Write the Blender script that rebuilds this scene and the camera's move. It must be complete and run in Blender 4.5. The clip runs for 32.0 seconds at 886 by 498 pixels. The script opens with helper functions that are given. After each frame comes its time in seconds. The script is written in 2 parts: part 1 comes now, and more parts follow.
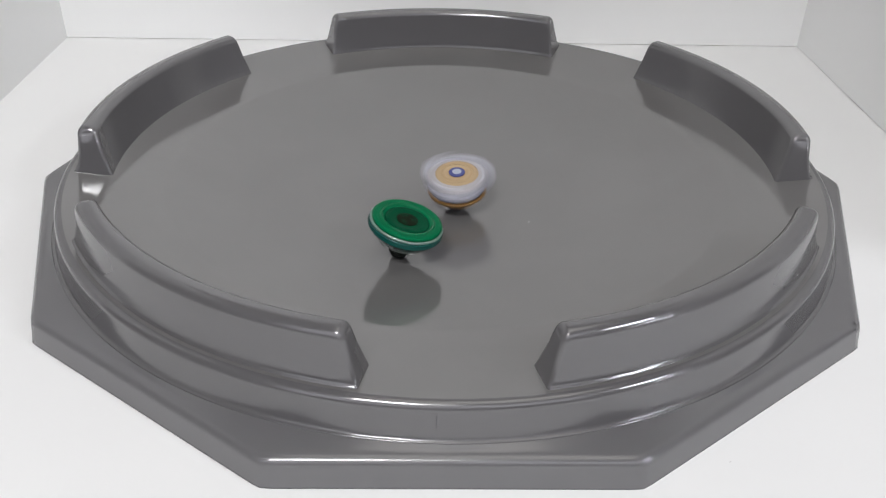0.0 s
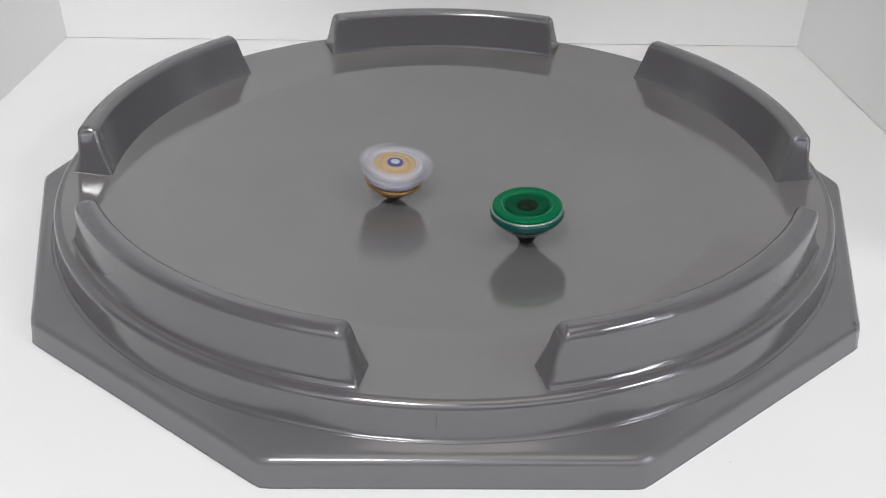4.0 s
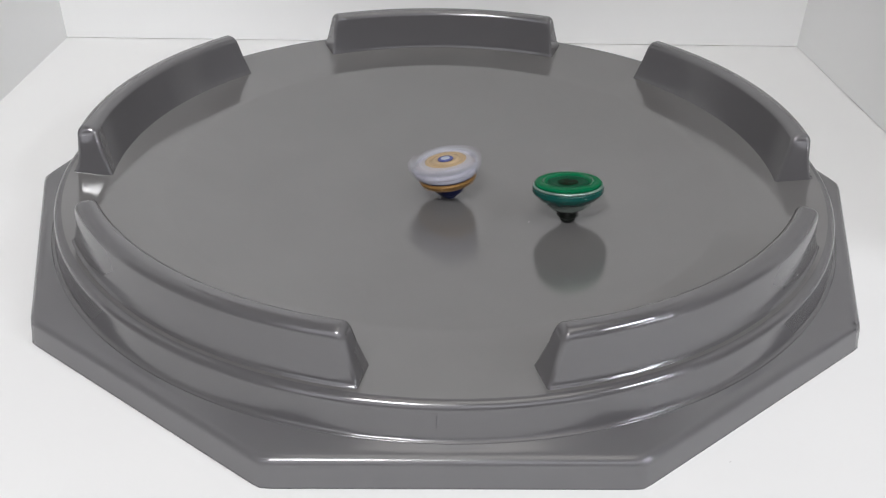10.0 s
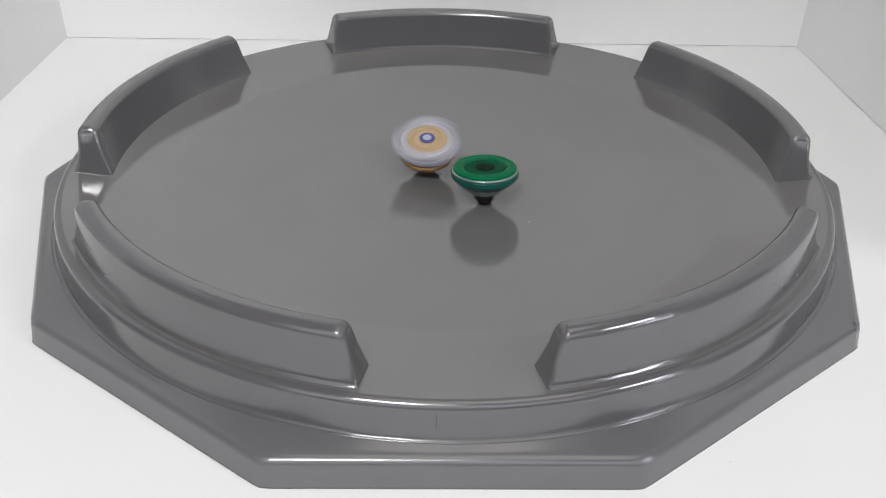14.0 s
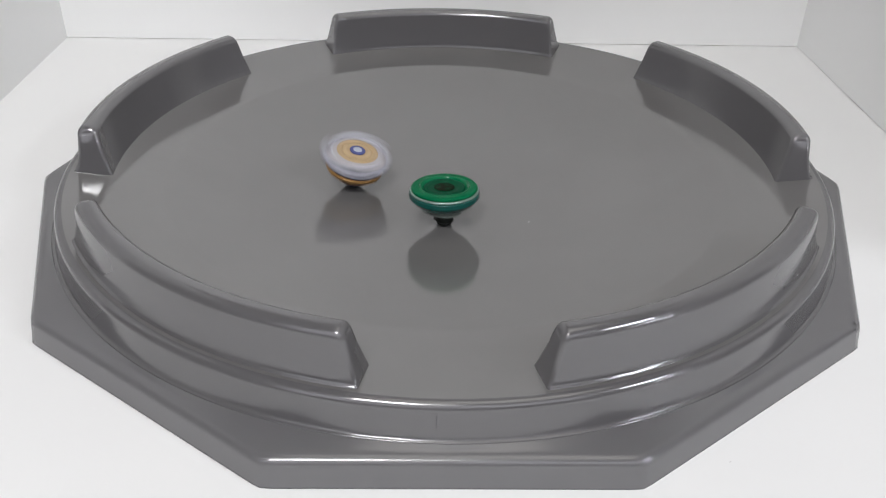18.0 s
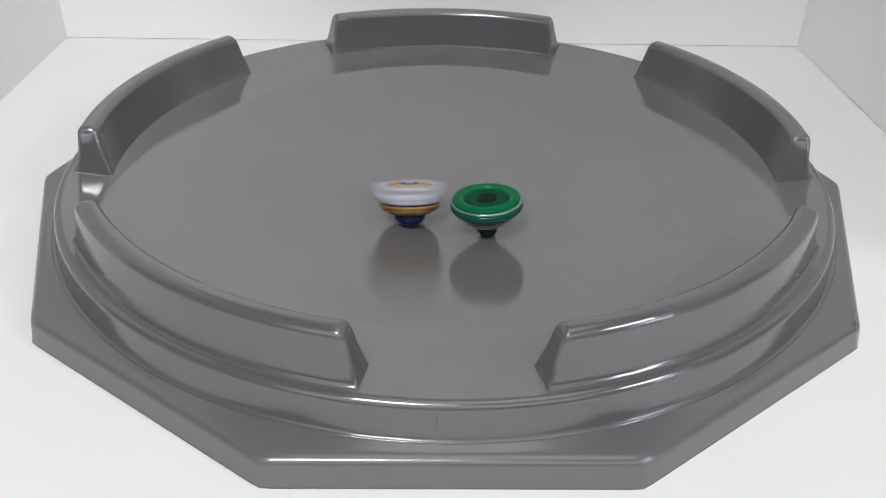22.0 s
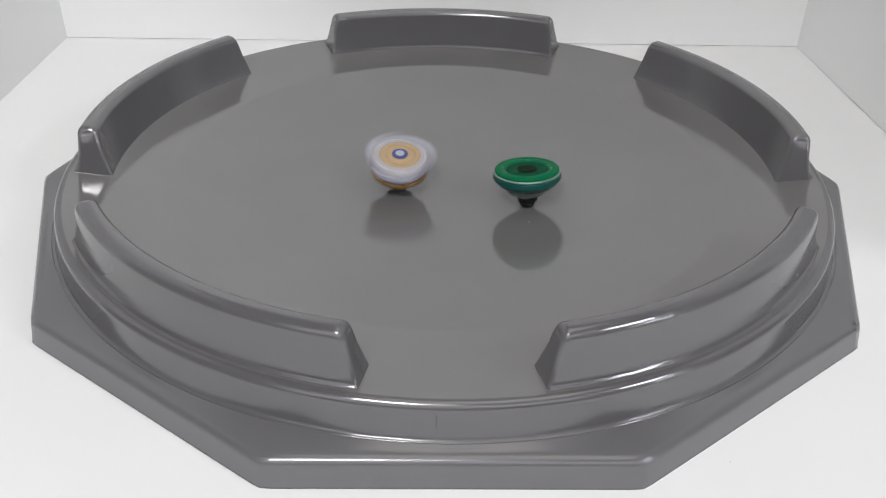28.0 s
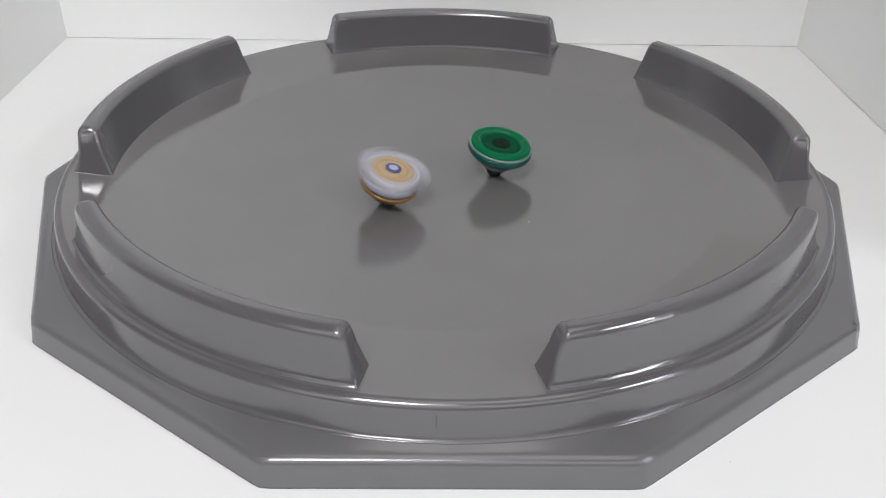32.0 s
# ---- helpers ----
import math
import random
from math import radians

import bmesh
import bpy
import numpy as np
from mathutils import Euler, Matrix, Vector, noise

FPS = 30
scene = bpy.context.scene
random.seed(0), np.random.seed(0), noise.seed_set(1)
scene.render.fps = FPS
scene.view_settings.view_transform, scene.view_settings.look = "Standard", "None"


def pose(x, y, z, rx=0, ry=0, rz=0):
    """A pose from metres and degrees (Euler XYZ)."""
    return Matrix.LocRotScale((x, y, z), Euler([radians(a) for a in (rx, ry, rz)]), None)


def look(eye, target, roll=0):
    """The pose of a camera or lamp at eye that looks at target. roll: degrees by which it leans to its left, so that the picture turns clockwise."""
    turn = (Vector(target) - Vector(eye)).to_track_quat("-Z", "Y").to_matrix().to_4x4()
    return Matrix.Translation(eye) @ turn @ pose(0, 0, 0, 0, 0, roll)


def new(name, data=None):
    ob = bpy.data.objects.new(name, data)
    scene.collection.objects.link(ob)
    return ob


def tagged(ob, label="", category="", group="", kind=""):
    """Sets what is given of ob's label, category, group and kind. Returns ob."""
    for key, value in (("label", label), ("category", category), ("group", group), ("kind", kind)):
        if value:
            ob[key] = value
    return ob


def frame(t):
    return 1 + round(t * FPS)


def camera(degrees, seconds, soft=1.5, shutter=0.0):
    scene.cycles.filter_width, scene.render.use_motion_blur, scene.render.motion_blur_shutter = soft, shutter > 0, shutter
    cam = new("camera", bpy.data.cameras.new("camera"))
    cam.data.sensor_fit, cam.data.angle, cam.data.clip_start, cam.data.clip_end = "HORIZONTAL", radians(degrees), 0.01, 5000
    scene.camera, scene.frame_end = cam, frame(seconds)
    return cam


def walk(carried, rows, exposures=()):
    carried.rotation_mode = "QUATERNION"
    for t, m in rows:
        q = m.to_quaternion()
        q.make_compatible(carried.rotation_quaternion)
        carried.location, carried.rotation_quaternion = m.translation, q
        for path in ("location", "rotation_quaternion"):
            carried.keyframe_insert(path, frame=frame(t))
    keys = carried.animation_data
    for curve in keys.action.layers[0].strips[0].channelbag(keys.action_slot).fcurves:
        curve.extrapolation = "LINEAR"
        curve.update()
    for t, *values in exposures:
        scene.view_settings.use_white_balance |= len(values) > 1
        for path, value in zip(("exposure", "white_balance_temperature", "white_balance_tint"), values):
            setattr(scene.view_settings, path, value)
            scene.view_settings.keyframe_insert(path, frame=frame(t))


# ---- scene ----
# The arena's corner radius is the unit of the plan: 0.265 m.
S = 0.265

cam = camera(54.15, 32.0, soft=1.2, shutter=0.9)
EYE = Vector((-0.0439, -1.9108, 1.0758)) * S
YAW, PITCH, ROLL = -0.0220, -0.5716, 1.157
AHEAD = Vector((-math.sin(YAW) * math.cos(PITCH), math.cos(YAW) * math.cos(PITCH), math.sin(PITCH)))
VIEW = look(EYE, EYE + AHEAD, ROLL)
walk(cam, [(0.0, VIEW), (32.0, VIEW)], exposures=[(0.0, 0.02), (32.0, 0.02)])

# ---- light ----
world = bpy.data.worlds.new("world")
world.use_nodes = True
scene.world = world
# hazy bright sky beyond the booth, its glow towards the low sun
sky = world.node_tree.nodes.new("ShaderNodeTexSky")
sky.sky_type, sky.sun_disc = "NISHITA", False
sky.sun_elevation, sky.sun_rotation = radians(16), radians(-14)
sky.air_density, sky.dust_density, sky.ozone_density = 1.0, 3.6, 1.0
veil = world.node_tree.nodes.new("ShaderNodeHueSaturation")
veil.inputs["Saturation"].default_value = 0.12
world.node_tree.links.new(sky.outputs["Color"], veil.inputs["Color"])
world.node_tree.links.new(veil.outputs["Color"], world.node_tree.nodes["Background"].inputs["Color"])
world.node_tree.nodes["Background"].inputs["Strength"].default_value = 0.055


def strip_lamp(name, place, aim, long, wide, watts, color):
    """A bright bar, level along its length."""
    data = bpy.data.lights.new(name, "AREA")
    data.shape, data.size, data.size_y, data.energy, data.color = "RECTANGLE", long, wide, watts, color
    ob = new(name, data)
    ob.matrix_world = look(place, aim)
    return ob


# unseen fill light added overhead and from the front; then a bright and a dim white bar over the front of the booth, a
# side panel and a low tube in the room, all unseen and set by the glints on the plastic
strip_lamp("overhead_fill_lamp", (0.20, -0.1, 1.9), (0.1, -0.1, 0), 1.3, 1.15, 6.0, (1.0, 0.962, 0.91))
strip_lamp("front_fill_lamp", (-0.10, -1.98, 1.30), (0.0, -0.3, 0.2), 3.2, 1.4, 16.0, (0.93, 0.92, 1.0))
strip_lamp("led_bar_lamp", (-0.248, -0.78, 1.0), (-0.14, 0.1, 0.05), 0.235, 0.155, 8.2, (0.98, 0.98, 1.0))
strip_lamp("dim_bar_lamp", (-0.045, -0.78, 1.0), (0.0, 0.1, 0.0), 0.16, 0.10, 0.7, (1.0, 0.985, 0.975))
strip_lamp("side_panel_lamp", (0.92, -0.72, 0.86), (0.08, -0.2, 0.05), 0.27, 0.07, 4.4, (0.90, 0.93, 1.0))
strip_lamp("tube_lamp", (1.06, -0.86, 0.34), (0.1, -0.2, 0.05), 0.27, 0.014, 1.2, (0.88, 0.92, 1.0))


# ---- materials ----
def material(name, color, rough=0.5, metal=0.0, vary=0.06, scale=60.0, bump=0.0, bump_scale=400.0, coat=0.0, coat_rough=0.08, transmission=0.0, alpha=1.0, ior=1.5):
    m = bpy.data.materials.new(name)
    m.use_nodes = True
    nt = m.node_tree
    bsdf = nt.nodes["Principled BSDF"]
    tc = nt.nodes.new("ShaderNodeTexCoord")
    n1 = nt.nodes.new("ShaderNodeTexNoise")
    n1.inputs["Scale"].default_value, n1.inputs["Detail"].default_value = scale, 6.0
    nt.links.new(tc.outputs["Object"], n1.inputs["Vector"])
    ramp = nt.nodes.new("ShaderNodeMapRange")
    ramp.inputs["From Min"].default_value, ramp.inputs["From Max"].default_value = 0.3, 0.7
    ramp.inputs["To Min"].default_value, ramp.inputs["To Max"].default_value = 1 - vary, 1 + vary
    nt.links.new(n1.outputs["Fac"], ramp.inputs["Value"])
    mix = nt.nodes.new("ShaderNodeVectorMath")
    mix.operation = "SCALE"
    mix.inputs[0].default_value = color
    nt.links.new(ramp.outputs["Result"], mix.inputs["Scale"])
    nt.links.new(mix.outputs["Vector"], bsdf.inputs["Base Color"])
    n2 = nt.nodes.new("ShaderNodeTexNoise")
    n2.inputs["Scale"].default_value, n2.inputs["Detail"].default_value = bump_scale, 4.0
    nt.links.new(tc.outputs["Object"], n2.inputs["Vector"])
    rr = nt.nodes.new("ShaderNodeMapRange")
    rr.inputs["To Min"].default_value, rr.inputs["To Max"].default_value = rough * 0.85, min(1.0, rough * 1.15)
    nt.links.new(n1.outputs["Fac"], rr.inputs["Value"])
    nt.links.new(rr.outputs["Result"], bsdf.inputs["Roughness"])
    if bump:
        b = nt.nodes.new("ShaderNodeBump")
        b.inputs["Strength"].default_value, b.inputs["Distance"].default_value = bump, 0.0005
        nt.links.new(n2.outputs["Fac"], b.inputs["Height"])
        nt.links.new(b.outputs["Normal"], bsdf.inputs["Normal"])
        nt.links.new(b.outputs["Normal"], bsdf.inputs["Coat Normal"])
    bsdf.inputs["Metallic"].default_value = metal
    bsdf.inputs["Coat Weight"].default_value = coat
    bsdf.inputs["Coat Roughness"].default_value = coat_rough
    bsdf.inputs["Transmission Weight"].default_value = transmission
    bsdf.inputs["Alpha"].default_value = alpha
    bsdf.inputs["IOR"].default_value = ior
    return m


# one grey plastic: guard copy darkened for shade on inner faces, dish copy lifted
GREY = material("grey_plastic", (0.126, 0.122, 0.120), rough=0.085, vary=0.03, scale=14, bump=0.12, bump_scale=16, ior=1.88)
SHADED_GREY = material("shaded_grey_plastic", (0.091, 0.0883, 0.091), rough=0.138, vary=0.03, scale=14, bump=0.12, bump_scale=16, ior=1.91)
SATIN_GREY = material("satin_grey_plastic", (0.112, 0.109, 0.113), rough=0.20, vary=0.03, scale=14, bump=0.10, bump_scale=16, ior=1.85)
WHITE_BOARD = material("white_board", (0.755, 0.755, 0.745), rough=0.55, vary=0.015, scale=6, bump=0.05, bump_scale=900)
ROOM_SHELL = material("room_shell_grey", (0.26, 0.25, 0.24), rough=0.8, vary=0.02, scale=5, bump=0.1, bump_scale=300)


# ---- mesh helpers ----
def part(name, bm, mat, parent, label=""):
    me = bpy.data.meshes.new(name)
    bm.to_mesh(me)
    bm.free()
    me.materials.append(mat)
    me.polygons.foreach_set("use_smooth", [True] * len(me.polygons))
    ob = new(name, me)
    ob.parent = parent
    if label:
        tagged(ob, label)
    return ob


def loft(rings, close_first=False, close_last=False):
    """A surface through closed rings of points with equal counts."""
    bm = bmesh.new()
    rows = [[bm.verts.new(p) for p in ring] for ring in rings]
    n = len(rows[0])
    for a, b in zip(rows, rows[1:]):
        for i in range(n):
            j = (i + 1) % n
            bm.faces.new((a[i], a[j], b[j], b[i]))
    if close_first:
        bm.faces.new(list(reversed(rows[0])))
    if close_last:
        bm.faces.new(rows[-1])
    bmesh.ops.recalc_face_normals(bm, faces=bm.faces)
    return bm


def circle(r, z, n=96):
    return [(r * math.cos(2 * math.pi * i / n), r * math.sin(2 * math.pi * i / n), z) for i in range(n)]


def lathe(profile, n=96, first=True, last=True):
    """Turned solid from (radius, height) pairs."""
    return loft([circle(r, z, n) for r, z in profile], first, last)


def box_mesh(x0, x1, y0, y1, z0, z1):
    bm = bmesh.new()
    bmesh.ops.create_cube(bm, size=1.0)
    for v in bm.verts:
        v.co = Vector(((x0 + x1) / 2 + v.co.x * (x1 - x0), (y0 + y1) / 2 + v.co.y * (y1 - y0), (z0 + z1) / 2 + v.co.z * (z1 - z0)))
    return bm


# ---- white booth ----
BX0, BX1, BY1, BH = -1.351 * S, 1.308 * S, 1.154 * S, 0.50
T = 0.006


def slab(name, label, *ext):
    ob = part(name, box_mesh(*ext), WHITE_BOARD, None)
    ob.data.polygons.foreach_set("use_smooth", [False] * len(ob.data.polygons))
    return tagged(ob, label, "wall" if "wall" in name else name, kind="structure")


slab("floor", "smooth white board floor of a photo booth", -0.75, 0.75, -0.95, BY1 + T, -T, 0)
slab("wall_north", "plain white board back wall of the booth", BX0, BX1, BY1, BY1 + T, 0.0005, BH)
slab("wall_west", "plain white board side wall of the booth", BX0 - T, BX0, -0.14, BY1, 0.0, BH)
slab("wall_east", "plain white board side wall of the booth", BX1, BX1 + T, -0.14, BY1, 0.0006, BH)


def room_slab(name, label, *ext):
    ob = slab(name, label, *ext)
    ob.data.materials[0] = ROOM_SHELL
    return ob


# an unseen room shell added to close the place, dull to keep reflections dark
room_slab("floor_room", "unseen dull slab added under the booth", -1.7, 1.7, -2.3, BY1 + 0.26, -0.05, -T - 0.0005)
room_slab("wall_room_south", "unseen dull grey wall added round the booth", -1.7, 1.7, -2.36, -2.3, -0.05, 2.1)
room_slab("wall_room_north", "unseen dull grey wall added round the booth", -1.7, 1.7, BY1 + T + 0.25, BY1 + T + 0.31, -0.05, 2.1)
room_slab("wall_room_west", "unseen dull grey wall added round the booth", -1.76, -1.7, -2.36, BY1 + 0.32, -0.05, 2.1)
room_slab("wall_room_east", "unseen dull grey wall added round the booth", 1.7, 1.76, -2.36, BY1 + 0.32, -0.05, 2.1)
room_slab("ceiling", "unseen dull grey ceiling added over the booth", -1.76, 1.76, -2.36, BY1 + 0.32, 2.1, 2.16)


# ---- arena ----
def decagon(r, corner, z, n=360):
    """A ten-sided ring with rounded corners, sampled at even angles."""
    k = r - corner / math.cos(radians(18))
    pts = []
    for v in range(10):
        c = Vector((k * math.cos(radians(36 * v)), k * math.sin(radians(36 * v))))
        for s in range(9):
            a = radians(36 * v - 18 + 36 * s / 8)
            pts.append(c + corner * Vector((math.cos(a), math.sin(a))))
    ang = np.array([math.atan2(p.y, p.x) % (2 * math.pi) for p in pts])
    x, y = np.array([p.x for p in pts]), np.array([p.y for p in pts])
    ring = []
    m = len(pts)
    order = np.argsort(ang)
    x, y, ang = x[order], y[order], ang[order]
    for i in range(n):
        t = 2 * math.pi * i / n
        j = int(np.searchsorted(ang, t, side="right")) % m
        a, b = Vector((x[j - 1], y[j - 1])), Vector((x[j], y[j]))
        d, e = Vector((math.cos(t), math.sin(t))), b - a
        den = d.x * e.y - d.y * e.x
        rad = (a.x * e.y - a.y * e.x) / den
        ring.append((rad * d.x * S, rad * d.y * S, z * S))
    return ring


# the bowl falls from a ridge inside the guard walls; a gentler ledge runs from the ridge out to the rim
BOWL_LOW, BOWL_RISE, BOWL_POWER, RIDGE, FOOT = 0.0145, 0.0825, 2.2, 0.665, 0.788


def bowl_z(r):
    bowl = BOWL_LOW + BOWL_RISE * (r / RIDGE) ** BOWL_POWER
    ledge = 0.112 + 0.154 * (r - FOOT) + 0.261 * (r - FOOT) ** 2
    soft = 0.0010
    return min(bowl, ledge) - max(soft - abs(bowl - ledge), 0.0) ** 2 / (4 * soft)


arena = tagged(new("spinning_top_arena"), "glossy grey plastic ten-sided spinning top arena on a white floor", "toy arena")

base_rings = [decagon(0.985, 0.02, 0.012), decagon(0.992, 0.025, 0.0), decagon(1.0, 0.03, 0.0), decagon(0.9985, 0.03, 0.004), decagon(0.993, 0.03, 0.040)]
for k in range(1, 6):
    a = radians(90 * k / 5)
    base_rings.append(decagon(0.993 - 0.018 * (1 - math.cos(a)), 0.03, 0.040 + 0.0155 * math.sin(a)))
base_rings.append(decagon(0.965, 0.03, 0.0560))
base_rings.append([(x * S, y * S, 0.0612 * S) for x, y, _ in circle(0.915, 0, 360)])
base_rings.append([(x * S, y * S, 0.0612 * S) for x, y, _ in circle(0.880, 0, 360)])
part("base", loft(base_rings), SATIN_GREY, arena)

profile = [(0.880, 0.054), (0.914, 0.0611), (0.909, 0.0616), (0.9065, 0.0627), (0.9050, 0.0648), (0.9042, 0.067), (0.897, 0.112)]
for k in range(1, 6):
    a = radians(90 * k / 5)
    profile.append((0.897 - 0.014 * (1 - math.cos(a)), 0.112 + 0.0165 * math.sin(a)))
profile.append((0.879, bowl_z(0.875) + 0.0009))


def turned_ring(profile, last):
    return loft([[(x * S, y * S, z * S) for x, y, z in circle(r, z, 240)] for r, z in profile], False, last)


part("rim", turned_ring(profile, False), SHADED_GREY, arena)
bowl = [(0.879, bowl_z(0.875) + 0.0009)] + [(0.875 - 0.873 * k / 120, bowl_z(0.875 - 0.873 * k / 120)) for k in range(121)]
part("dish", turned_ring(bowl, True), GREY, arena)


def wall_mesh():
    """A curved guard wall with drafted faces, rounded top and ends, and a small fillet at its foot."""
    # radius, height over the dish, half angle
    inner = [(0.7865, -0.004), (0.7865, 0.0006), (0.7878, 0.003), (0.7895, 0.009), (0.795, 0.032), (0.802, 0.062)]
    outer = [(0.856, 0.062), (0.861, 0.032), (0.8645, 0.007), (0.867, 0.002), (0.870, 0.0004), (0.870, -0.004)]
    sec = list(inner)
    for (cx, cz, rr), (a0, a1) in (((0.8255, 0.0930, 0.0190), (172, 90)), ((0.8345, 0.0930, 0.0190), (90, 8))):
        for k in range(9):
            a = radians(a0 + (a1 - a0) * k / 8)
            sec.append((cx + rr * math.cos(a), cz + rr * math.sin(a)))
    sec += outer
    mid = 0.83
    normals = []
    for i, (r, h) in enumerate(sec):
        (ra, ha), (rb, hb) = sec[max(i - 1, 0)], sec[min(i + 1, len(sec) - 1)]
        size = math.hypot(rb - ra, hb - ha)
        normals.append(((hb - ha) / size, -(rb - ra) / size) if 0.004 < h else (1.0 if r < mid else -1.0, 0.0))

    def ring(u, step):
        """A cross-section at the share u of the half length; step 0 to 1 rounds the end off, more at the top corners than along the upright edges."""
        pts = []
        for (r, h), (nr, nh) in zip(sec, normals):
            half = 25.75 - 1.65 * max(0.0, h - 0.003) / 0.11 + (0.04 if h < 0.002 else 0.02 if h < 0.005 else 0.0)
            c = 0.006 + 0.008 * min(1.0, max(0.0, h / 0.112))
            turn = radians(90 * step)
            d, b = c * (1 - math.cos(turn)), c * (1 - math.sin(turn))
            rad, hh = r + d * nr, h + d * nh
            a = radians(half * u) - math.copysign(b / 0.83, u) if abs(u) == 1 else radians(half * u * 0.985)
            z = bowl_z(rad) + hh if h < 0.02 else 0.112 + hh
            pts.append((rad * S * math.cos(a), rad * S * math.sin(a), z * S))
        return pts

    rings = [ring(-1, 1 - k / 8) for k in range(9)]
    rings += [ring(-1 + 2 * i / 46, 0) for i in range(1, 46)]
    rings += [ring(1, k / 8) for k in range(9)]
    bm = loft(rings)
    bm.verts.ensure_lookup_table()
    m = len(sec)
    for first in (0, (len(rings) - 1) * m):
        for i in range(m // 2 - 1):
            bm.faces.new([bm.verts[first + k] for k in (i, i + 1, m - 2 - i, m - 1 - i)])
    bmesh.ops.recalc_face_normals(bm, faces=bm.faces)
    return bm


for k in range(5):
    w = part("guard_wall", wall_mesh(), SHADED_GREY, arena)
    w.matrix_basis = pose(0, 0, 0, 0, 0, 18 + 72 * k)

# small marks on the moulding
DARK_MARK = material("dark_scuff", (0.056, 0.052, 0.058), rough=0.4, vary=0.2, scale=400)
PALE_MARK = material("pale_scuff", (0.42, 0.42, 0.43), rough=0.5, vary=0.2, scale=400)
DIRT = material("grey_dirt", (0.32, 0.30, 0.28), rough=0.8, vary=0.2, scale=900)
DUST = material("white_dust", (0.8, 0.8, 0.78), rough=0.9, vary=0.05, scale=900)


def chip_of(name, mat, parent, place, size, turn=(0, 0, 0), label=""):
    """A small thin mark with rounded outline, lying on a surface."""
    bm = lathe([(0.0002, 0.0), (0.92, 0.0), (1.0, 0.35), (0.9, 1.0), (0.0002, 1.0)], 14)
    for v in bm.verts:
        v.co = Vector((v.co.x * size[0], v.co.y * size[1], v.co.z * size[2]))
    ob = part(name, bm, mat, parent, label)
    ob.matrix_basis = pose(*place, *turn)
    return ob


def mark_on(name, mat, place, normal, along, size, label=""):
    """A thin mark laid on a sloping face, its long side towards along."""
    z = Vector(normal).normalized()
    y = (Vector(along) - Vector(along).dot(z) * z).normalized()
    turn = Matrix((y.cross(z), y, z)).transposed().to_4x4()
    ob = chip_of(name, mat, arena, (0, 0, 0), size, label=label)
    ob.matrix_basis = Matrix.Translation(place) @ turn
    return ob


mark_on("scuff_mark", DARK_MARK, (0.2096, -0.1530, 0.0147), (0.094, -0.108, 0.99), (0.1, -1, 0), (0.0003, 0.0022, 0.00008), "dark curved scuff on the base corner")
mark_on("scuff_mark", DARK_MARK, (0.2094, -0.1562, 0.0128), (0.571, -0.662, 0.487), (0.6, -0.3, -0.9), (0.0005, 0.0011, 0.00008))
mark_on("scuff_mark", DARK_MARK, (0.1848, -0.1482, 0.0326), (0.599, -0.472, 0.647), (-0.62, -0.78, 0), (0.0002, 0.0030, 0.00006), "thin dark scratch along the rim")
mark_on("scuff_mark", DARK_MARK, (0.1800, -0.1548, 0.0316), (0.69, -0.605, 0.397), (-0.66, -0.75, 0), (0.0002, 0.0036, 0.00006))
mark_on("scuff_mark", PALE_MARK, (0.1775, -0.1436, 0.0377), (0.743, -0.605, 0.287), (0, 0, 1), (0.0003, 0.0004, 0.00006), "tiny pale nick")
chip_of("seam_mark", DARK_MARK, arena, (-0.0069, -0.2384, 0.0258), (0.00018, 0.0029, 0.00012), (82, 0, 0), "short dark mould line")
tagged(chip_of("dust_speck", DUST, None, (0.0521, -0.0409, 0.0064), (0.00026, 0.00022, 0.0002)), "tiny white speck of dust lying on the dish", "dust")
tagged(chip_of("dust_speck", DIRT, None, (0.1235, -0.2358, 0.00002), (0.00028, 0.0002, 0.00010)), "tiny grey speck of dirt on the white floor", "dust")


# ---- spinning tops ----
GREEN = material("green_translucent_plastic", (0.0002, 0.112, 0.043), rough=0.35, vary=0.25, scale=300, ior=1.13)
GLOSS_GREEN = material("glossy_green_plastic", (0.0005, 0.116, 0.043), rough=0.07, vary=0.1, scale=300, ior=1.36)
DEEP_GREEN = material("dark_green_plastic", (0.001, 0.056, 0.024), rough=0.3, vary=0.25, scale=300, ior=1.10)
BLACK_GREEN = material("blackish_green_emblem", (0.010, 0.014, 0.008), rough=0.4, vary=0.25, scale=500, ior=1.06)
SILVER = material("silvery_metal", (0.27, 0.38, 0.33), rough=0.34, metal=0.7, vary=0.10, scale=400)
TEAL = material("teal_plastic", (0.002, 0.064, 0.052), rough=0.22, vary=0.15, scale=300, ior=1.42)
SMOKE = material("smoky_clear_plastic", (0.17, 0.20, 0.18), rough=0.10, vary=0.15, scale=300, transmission=0.3)
BLACK = material("black_plastic", (0.006, 0.008, 0.006), rough=0.35, vary=0.2, scale=300, ior=1.3)
MILK = material("milky_white_plastic", (0.57, 0.57, 0.655), rough=0.16, vary=0.08, scale=300, alpha=0.84)
CLEAR_MILK = material("frosted_clear_plastic", (0.52, 0.52, 0.58), rough=0.3, vary=0.05, scale=300, alpha=0.40)
BEIGE = material("pale_translucent_plastic", (0.42, 0.40, 0.41), rough=0.3, vary=0.12, scale=300, alpha=0.75, ior=1.4)
PEARL = material("pearl_white_plastic", (0.33, 0.36, 0.44), rough=0.25, vary=0.05, scale=400)
GOLD = material("pale_gold_plastic", (0.37, 0.265, 0.15), rough=0.13, metal=0.0, vary=0.2, scale=300, ior=1.4)
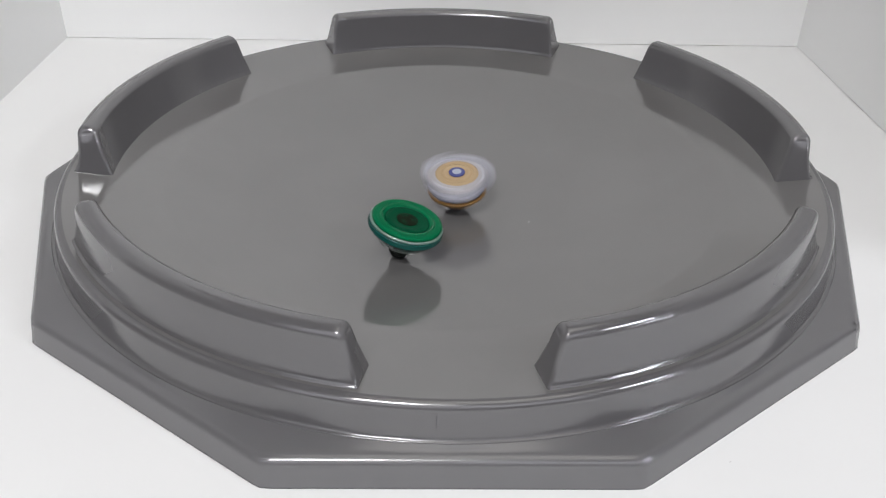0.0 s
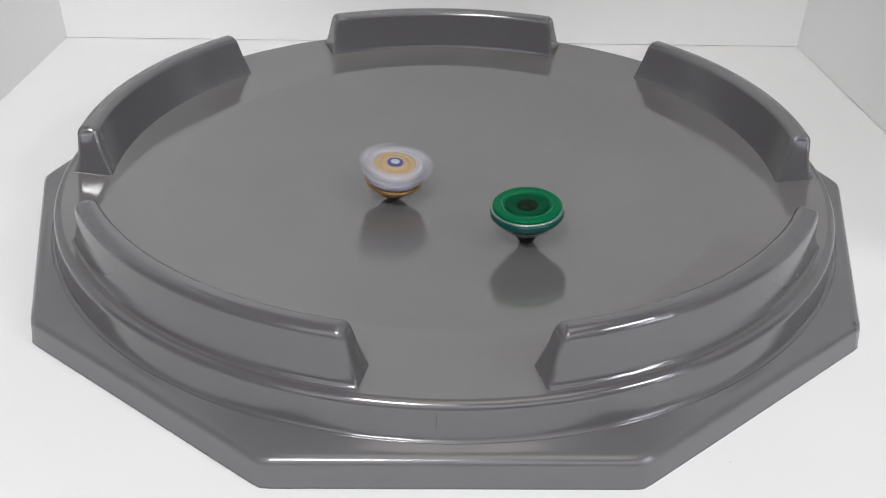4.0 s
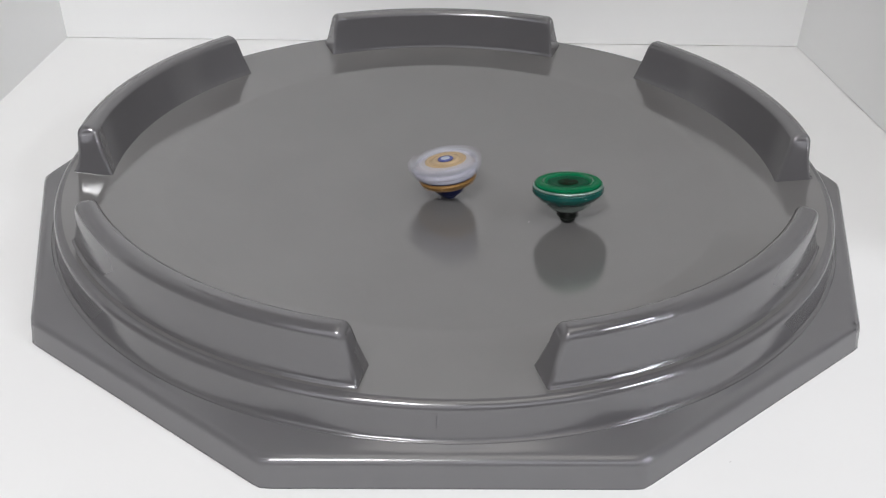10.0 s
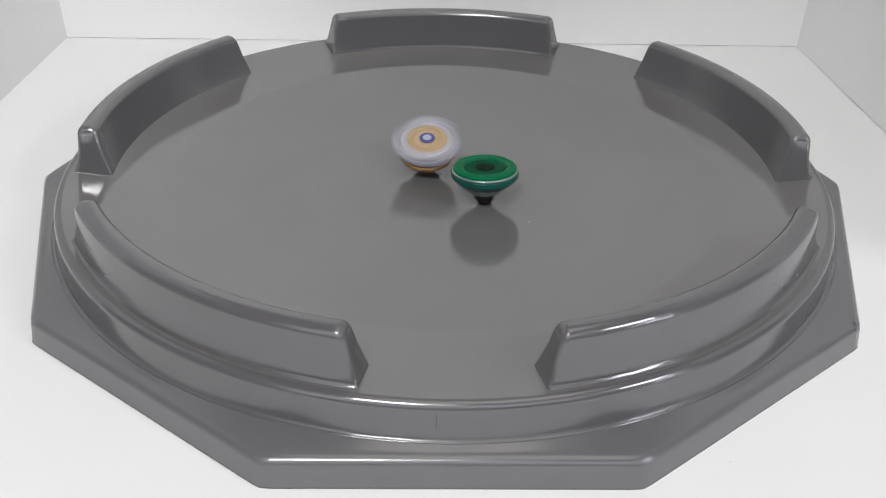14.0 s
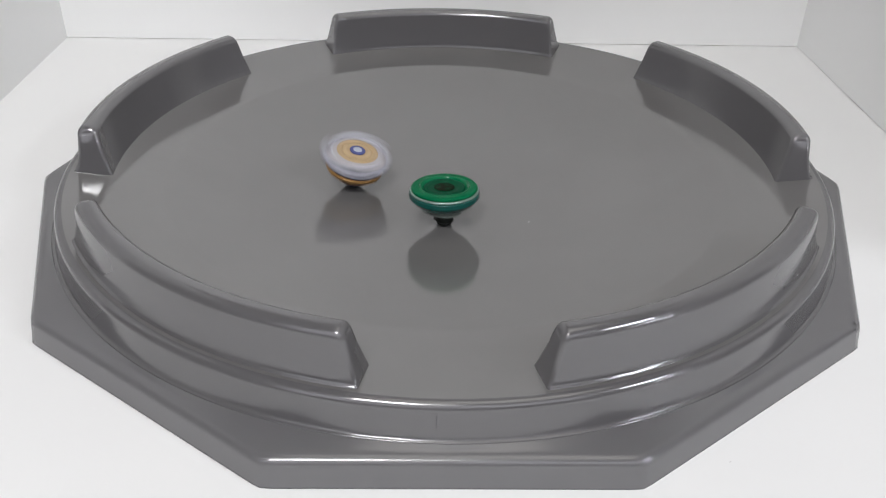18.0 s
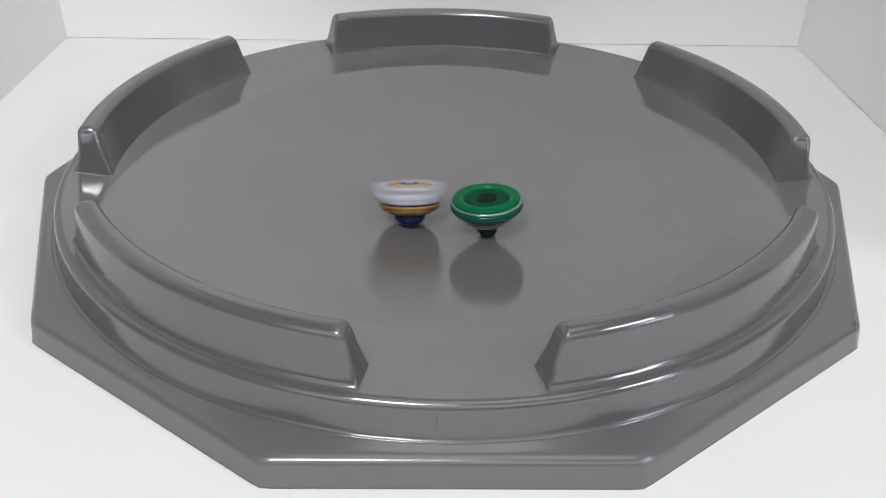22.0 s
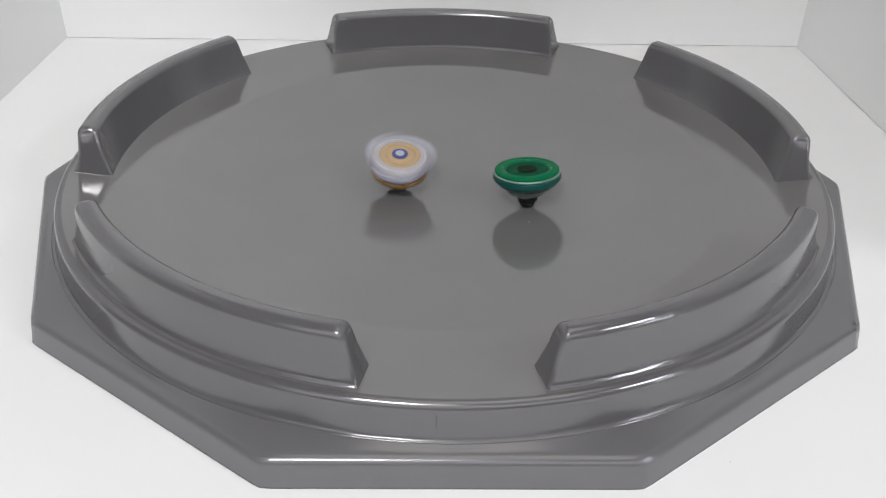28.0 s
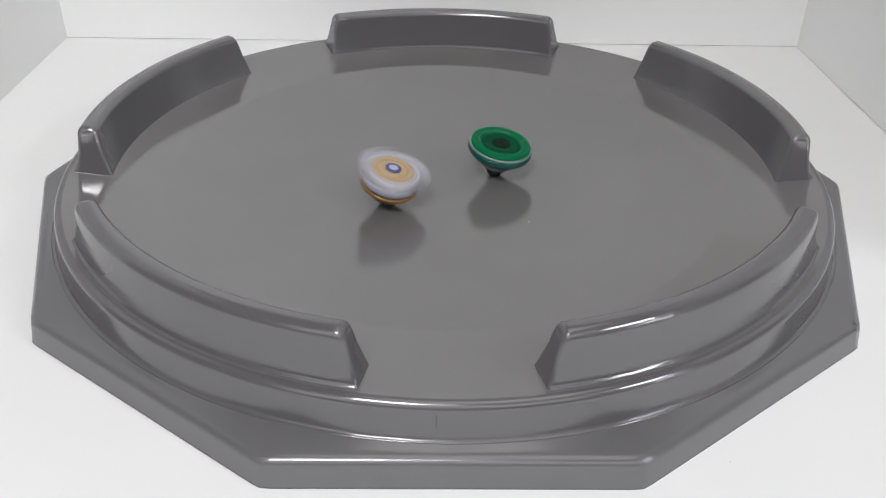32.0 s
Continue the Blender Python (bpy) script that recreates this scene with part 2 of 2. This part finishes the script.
DEEP_GOLD = material("dark_gold_metal", (0.25, 0.135, 0.038), rough=0.32, metal=0.3, vary=0.18, scale=300)
BLUE = material("blue_emblem", (0.05, 0.06, 0.19), rough=0.25, vary=0.15, scale=400)
NAVY = material("navy_plastic", (0.006, 0.010, 0.050), rough=0.35, vary=0.15, scale=300, ior=1.3)
CM = 0.0098


def lobed(profile, lobes, depth, twist=0.0, n=96, sharp=1.0):
    """Turned solid whose outline swells into lobes; profile rows: radius, height, share of the lobes."""
    rings = []
    for r, z, w in profile:
        ring = []
        for i in range(n):
            a = 2 * math.pi * i / n
            k = ((a * lobes / (2 * math.pi) + twist * z) % 1.0) ** sharp
            q = r - w * depth * k
            ring.append((q * CM * math.cos(a), q * CM * math.sin(a), z * CM))
        rings.append(ring)
    return loft(rings, True, True)


def turned(profile, n=72):
    return lathe([(r * CM, z * CM) for r, z in profile], n)


def blocks(name, count, r0, r1, z0, z1, arc, mat, parent, top=0.8, turn=0.0):
    """Raised blocks set round a ring, each a part of its own on one shared mesh."""
    bm = bmesh.new()
    lower, upper = [], []
    for row, f, z, ra, rb in ((lower, 1.0, z0, r0, r1), (upper, top, z1, r0 + (r1 - r0) * 0.12, r1 - (r1 - r0) * 0.12)):
        outline = [(ra, -1), (rb, -1), (rb, -0.5), (rb, 0), (rb, 0.5), (rb, 1), (ra, 1), (ra, 0)]
        for r, side in outline:
            a = side * radians(arc) / 2 * f
            row.append(bm.verts.new((r * CM * math.cos(a), r * CM * math.sin(a), z * CM)))
    bm.faces.new(upper)
    for i in range(8):
        j = (i + 1) % 8
        bm.faces.new((lower[i], lower[j], upper[j], upper[i]))
    bmesh.ops.recalc_face_normals(bm, faces=bm.faces)
    first = part(name, bm, mat, parent)
    first.data.polygons.foreach_set("use_smooth", [False] * len(first.data.polygons))
    first.matrix_basis = pose(0, 0, 0, 0, 0, turn)
    for k in range(1, count):
        ob = new(name, first.data)
        ob.parent = parent
        ob.matrix_basis = pose(0, 0, 0, 0, 0, turn + 360 * k / count)


def green_top():
    top = tagged(new("toy_spinner"), "green plastic spinning top with teal disc and silver ring", "spinning top", "spinning tops in the arena")
    part("tip", turned([(0.0001, 0.0), (0.24, 0.0), (0.38, 0.03), (0.47, 0.12), (0.52, 0.28)], 48), BLACK, top, "black plastic tip")
    part("driver", turned([(0.52, 0.28), (0.56, 0.32), (0.58, 0.46), (0.56, 0.66), (0.64, 0.74), (0.66, 0.80), (0.56, 0.86)], 60), BLACK, top, "black plastic driver")
    blocks("driver_wing", 3, 0.46, 0.70, 0.40, 0.70, 40, BLACK, top)
    part("lower_frame", turned([(0.60, 0.76), (0.84, 0.78), (1.12, 0.96), (1.27, 1.14), (1.36, 1.28), (1.40, 1.40), (1.2, 1.46)], 72), SMOKE, top, "smoky clear plastic frame")
    blocks("frame_lug", 4, 1.10, 1.44, 1.12, 1.36, 24, SMOKE, top, 0.9, 20)
    part("disc", lobed([(1.20, 1.40, 0), (1.58, 1.44, 0.6), (1.88, 1.62, 1), (2.10, 1.84, 1), (2.20, 1.98, 0.6), (2.25, 2.08, 1), (2.17, 2.14, 0.4), (2.24, 2.20, 1), (2.22, 2.28, 1), (2.08, 2.33, 0.4), (1.6, 2.35, 0)], 6, 0.06, 0.0, 96), TEAL, top, "teal grooved disc")
    part("trim_ring", turned([(1.8, 2.29), (2.08, 2.31), (2.16, 2.35), (2.17, 2.42), (2.12, 2.47), (1.8, 2.49)], 96), SILVER, top, "silvery trim ring")
    layer = part("layer", lobed([(1.2, 2.44, 0), (1.98, 2.46, 0.3), (2.10, 2.49, 1), (2.10, 2.58, 1), (2.05, 2.65, 1), (1.95, 2.68, 0.8), (1.80, 2.675, 0), (1.50, 2.64, 0), (1.38, 2.60, 0), (1.33, 2.50, 0), (1.0, 2.48, 0)], 5, 0.06, 0.0, 120, 2.0), GREEN, top, "bright green layer")
    blocks("blade", 5, 1.62, 1.86, 2.63, 2.72, 28, GREEN, layer)
    part("ridge", lathe([(r * CM, z * CM) for r, z in ((1.44, 2.60), (1.475, 2.66), (1.51, 2.695), (1.55, 2.705), (1.59, 2.69), (1.62, 2.655), (1.64, 2.61))], 96, False, False), GLOSS_GREEN, layer, "glossy green ridge")
    part("inner_ring", turned([(0.6, 2.48), (1.32, 2.49), (1.29, 2.59), (1.20, 2.62), (0.98, 2.615), (0.90, 2.58), (0.6, 2.57)], 72), DEEP_GREEN, top, "dark green inner ring")
    blocks("inner_stud", 6, 1.00, 1.18, 2.61, 2.645, 22, DEEP_GREEN, top)
    chip = part("emblem", turned([(0.5, 2.54), (0.68, 2.55), (0.68, 2.61), (0.64, 2.63), (0.0001, 2.63)], 6), BLACK_GREEN, top, "blackish green emblem")
    blocks("emblem_ridge", 3, 0.20, 0.54, 2.625, 2.645, 24, DEEP_GREEN, chip)
    return top


def white_top():
    top = tagged(new("toy_spinner"), "milky white and gold spinning top with round blue emblem", "spinning top", "spinning tops in the arena")
    part("tip", turned([(0.0001, 0.0), (0.16, 0.0), (0.29, 0.03), (0.42, 0.12), (0.47, 0.24)], 48), NAVY, top, "navy blue tip")
    part("driver", turned([(0.47, 0.24), (0.62, 0.28), (0.76, 0.38), (0.86, 0.52), (0.93, 0.66), (0.97, 0.80), (0.98, 0.92), (0.60, 0.98)], 60), NAVY, top, "navy blue driver")
    blocks("driver_wing", 3, 0.66, 1.00, 0.54, 0.86, 40, NAVY, top)
    part("disc", lobed([(0.6, 0.88, 0), (1.12, 0.90, 0.3), (1.42, 0.99, 1), (1.62, 1.14, 1), (1.74, 1.24, 0.6), (1.70, 1.30, 0.4), (1.90, 1.36, 1), (1.97, 1.48, 1), (1.86, 1.57, 0.5), (1.0, 1.60, 0)], 3, 0.10, 0.0, 96), DEEP_GOLD, top, "dark gold metal disc")
    blocks("disc_stud", 6, 1.46, 1.82, 1.18, 1.46, 16, DEEP_GOLD, top, 0.9)
    part("spacer", turned([(1.0, 1.57), (1.74, 1.58), (1.78, 1.66), (1.0, 1.70)], 72), NAVY, top, "dark navy spacer ring")
    layer = part("layer", lobed([(1.2, 1.66, 0), (1.84, 1.67, 0.2), (2.00, 1.72, 0.6), (2.13, 1.84, 0.8), (2.27, 2.02, 1), (2.35, 2.18, 1), (2.34, 2.29, 1), (2.24, 2.36, 0.9), (1.92, 2.48, 0.4), (1.58, 2.62, 0), (1.42, 2.65, 0), (1.0, 2.62, 0)], 3, 0.60, 0.0, 120, 1.2), MILK, top, "milky white layer")
    part("blade", lobed([(1.9, 1.92, 0), (2.26, 2.02, 0.9), (2.46, 2.28, 1.0), (2.56, 2.64, 1), (2.53, 2.80, 1), (2.40, 2.66, 1), (2.0, 2.42, 0)], 3, 0.72, 0.0, 120, 1.0), CLEAR_MILK, layer, "frosted clear blade")
    part("cap", lobed([(1.2, 2.64, 0), (1.46, 2.65, 0), (1.60, 2.63, 0), (1.90, 2.51, 0.5), (2.10, 2.43, 0.9), (2.06, 2.47, 0.9), (1.86, 2.56, 0.5), (1.56, 2.695, 0), (1.40, 2.71, 0), (1.2, 2.69, 0)], 3, 0.40, 0.0, 120, 1.4), BEIGE, layer, "pale translucent cap ring")
    blocks("crest", 3, 1.62, 1.80, 2.58, 2.70, 34, MILK, layer)
    part("inner_ring", turned([(0.6, 2.58), (1.42, 2.64), (1.38, 2.72), (1.27, 2.76), (1.10, 2.75), (1.04, 2.70), (0.96, 2.71), (0.92, 2.78), (0.80, 2.81), (0.64, 2.81), (0.58, 2.77), (0.4, 2.77)], 72), GOLD, top, "pale gold inner ring")
    blocks("inner_stud", 3, 1.06, 1.28, 2.74, 2.82, 40, GOLD, top)
    chip = part("emblem", turned([(0.3, 2.74), (0.52, 2.76), (0.52, 2.82), (0.48, 2.845), (0.34, 2.85), (0.0001, 2.85)], 40), BLUE, top, "blue round emblem")
    part("emblem_dot", turned([(0.1, 2.84), (0.30, 2.845), (0.30, 2.857), (0.26, 2.864), (0.0001, 2.866)], 32), PEARL, chip, "pale white dot")
    return top


green, white = green_top(), white_top()


# ---- movement ----
def glide(rows, t):
    """Smooth value between rows of (seconds, values...)."""
    n = len(rows)
    i = max(k for k in range(n - 1) if rows[k][0] <= t or k == 0)

    def slope(k):
        a, b = rows[max(k - 1, 0)], rows[min(k + 1, n - 1)]
        return (np.array(b[1:]) - np.array(a[1:])) / (b[0] - a[0])

    h = rows[i + 1][0] - rows[i][0]
    u = (t - rows[i][0]) / h
    p, q = np.array(rows[i][1:]), np.array(rows[i + 1][1:])
    return (2 * u**3 - 3 * u**2 + 1) * p + (u**3 - 2 * u**2 + u) * h * slope(i) + (3 * u**2 - 2 * u**3) * q + (u**3 - u**2) * h * slope(i + 1)


def spinning(path, turn, low):
    """Poses of a top at every thirtieth of a second: it glides over the dish, leans and spins."""
    rows = []
    for k in range(32 * FPS + 1):
        t = k / FPS
        x, y, lx, ly = glide(path, t)
        axis = Vector((lx, ly, math.sqrt(1 - lx * lx - ly * ly)))
        spin = Vector((0, 0, 1)).rotation_difference(axis).to_matrix().to_4x4() @ Matrix.Rotation(radians(turn * k % 360), 4, "Z")
        lift = low * math.hypot(lx, ly) * CM
        rows.append((t, Matrix.Translation((x, y, bowl_z(math.hypot(x, y) / S) * S + lift)) @ spin))
    return rows


def motions():
    # seconds, place on the dish, lean of the axis
    white_path = [
        (0, 0.0079, -0.0195, -0.043, -0.119), (1, -0.0053, -0.0161, -0.014, -0.139), (2, -0.0204, -0.0106, 0.031, -0.127), (3, -0.0291, -0.0067, 0.055, -0.129),
        (3.5, -0.0333, -0.0068, 0.065, -0.103), (5.5, -0.0358, -0.0151, 0.101, 0.034), (6, -0.0354, -0.0161, 0.107, 0.074), (7, -0.0315, -0.0196, 0.087, 0.195),
        (8, -0.0218, -0.0179, 0.016, 0.176), (9, -0.0075, -0.0136, -0.109, 0.171), (10, 0.0038, -0.0064, -0.147, 0.098), (11, 0.0108, 0.0016, -0.150, 0.025),
        (12, 0.0148, 0.0104, -0.166, -0.058), (13, 0.0043, 0.0251, -0.142, -0.239), (14, -0.0120, 0.0337, -0.006, -0.260), (14.5, -0.0194, 0.0355, 0.027, -0.252),
        (16.5, -0.0441, 0.0221, 0.123, -0.198), (17, -0.0514, 0.0169, 0.148, -0.179), (18, -0.0628, 0.0058, 0.204, -0.102), (19, -0.0635, -0.0144, 0.223, 0.092),
        (20, -0.0582, -0.0316, 0.250, 0.238), (21, -0.0437, -0.0443, 0.158, 0.347), (22, -0.0221, -0.0483, -0.021, 0.365), (23, -0.0066, -0.0441, -0.210, 0.254),
        (24, -0.0048, -0.0295, -0.212, 0.039), (25, -0.0097, -0.0146, -0.179, -0.099), (25.5, -0.0135, -0.0079, -0.146, -0.126), (27.5, -0.0280, 0.0060, 0.003, -0.189),
        (28, -0.0309, 0.0072, 0.043, -0.190), (29, -0.0329, 0.0035, 0.145, -0.088), (30, -0.0299, -0.0042, 0.180, 0.078), (31, -0.0288, -0.0052, 0.129, -0.030),
        (32, -0.0396, -0.0160, 0.235, -0.094),
    ]
    green_path = [
        (0, -0.0289, -0.0850, 0.240, -0.024), (1, -0.0107, -0.0703, 0.147, -0.067), (2, 0.0128, -0.0654, -0.020, -0.063), (3, 0.0271, -0.0634, -0.023, -0.066),
        (3.5, 0.0371, -0.0635, -0.036, -0.047), (5.5, 0.0810, -0.0730, -0.102, 0.045), (6, 0.0882, -0.0729, -0.118, 0.066), (6.5, 0.0978, -0.0735, -0.130, 0.076), (7, 0.1014, -0.0733, -0.141, 0.085),
        (8, 0.1058, -0.0647, -0.124, 0.109), (9, 0.0964, -0.0554, -0.091, 0.150), (10, 0.0758, -0.0435, -0.052, 0.189), (11, 0.0617, -0.0364, -0.010, 0.180),
        (12, 0.0416, -0.0269, 0.074, 0.200), (13, 0.0353, -0.0186, -0.031, 0.086), (14, 0.0256, -0.0141, -0.023, 0.083), (14.5, 0.0194, -0.0133, -0.028, 0.081),
        (16.5, -0.0076, -0.0179, -0.056, 0.075), (17, -0.0081, -0.0266, -0.057, 0.075), (18, -0.0009, -0.0425, -0.017, 0.089), (19, 0.0073, -0.0516, -0.025, 0.062),
        (20, 0.0162, -0.0576, -0.048, 0.068), (21, 0.0241, -0.0585, -0.026, 0.050), (22, 0.0254, -0.0573, -0.071, 0.077), (23, 0.0328, -0.0548, -0.064, 0.056),
        (24, 0.0457, -0.0516, -0.063, 0.029), (25, 0.0596, -0.0466, -0.074, 0.042), (25.5, 0.0620, -0.0429, -0.073, 0.054), (27.5, 0.0581, -0.0265, -0.063, 0.105),
        (28, 0.0530, -0.0193, -0.059, 0.112), (29, 0.0401, -0.0090, -0.034, 0.088), (30, 0.0248, -0.0016, 0.013, 0.114), (31, 0.0181, 0.0042, -0.034, 0.022),
        (32, 0.0339, 0.0251, 0.149, -0.106),
    ]
    walk(white, spinning(white_path, 79.0, 0.16))
    walk(green, spinning(green_path, -77.0, 0.22))


motions()
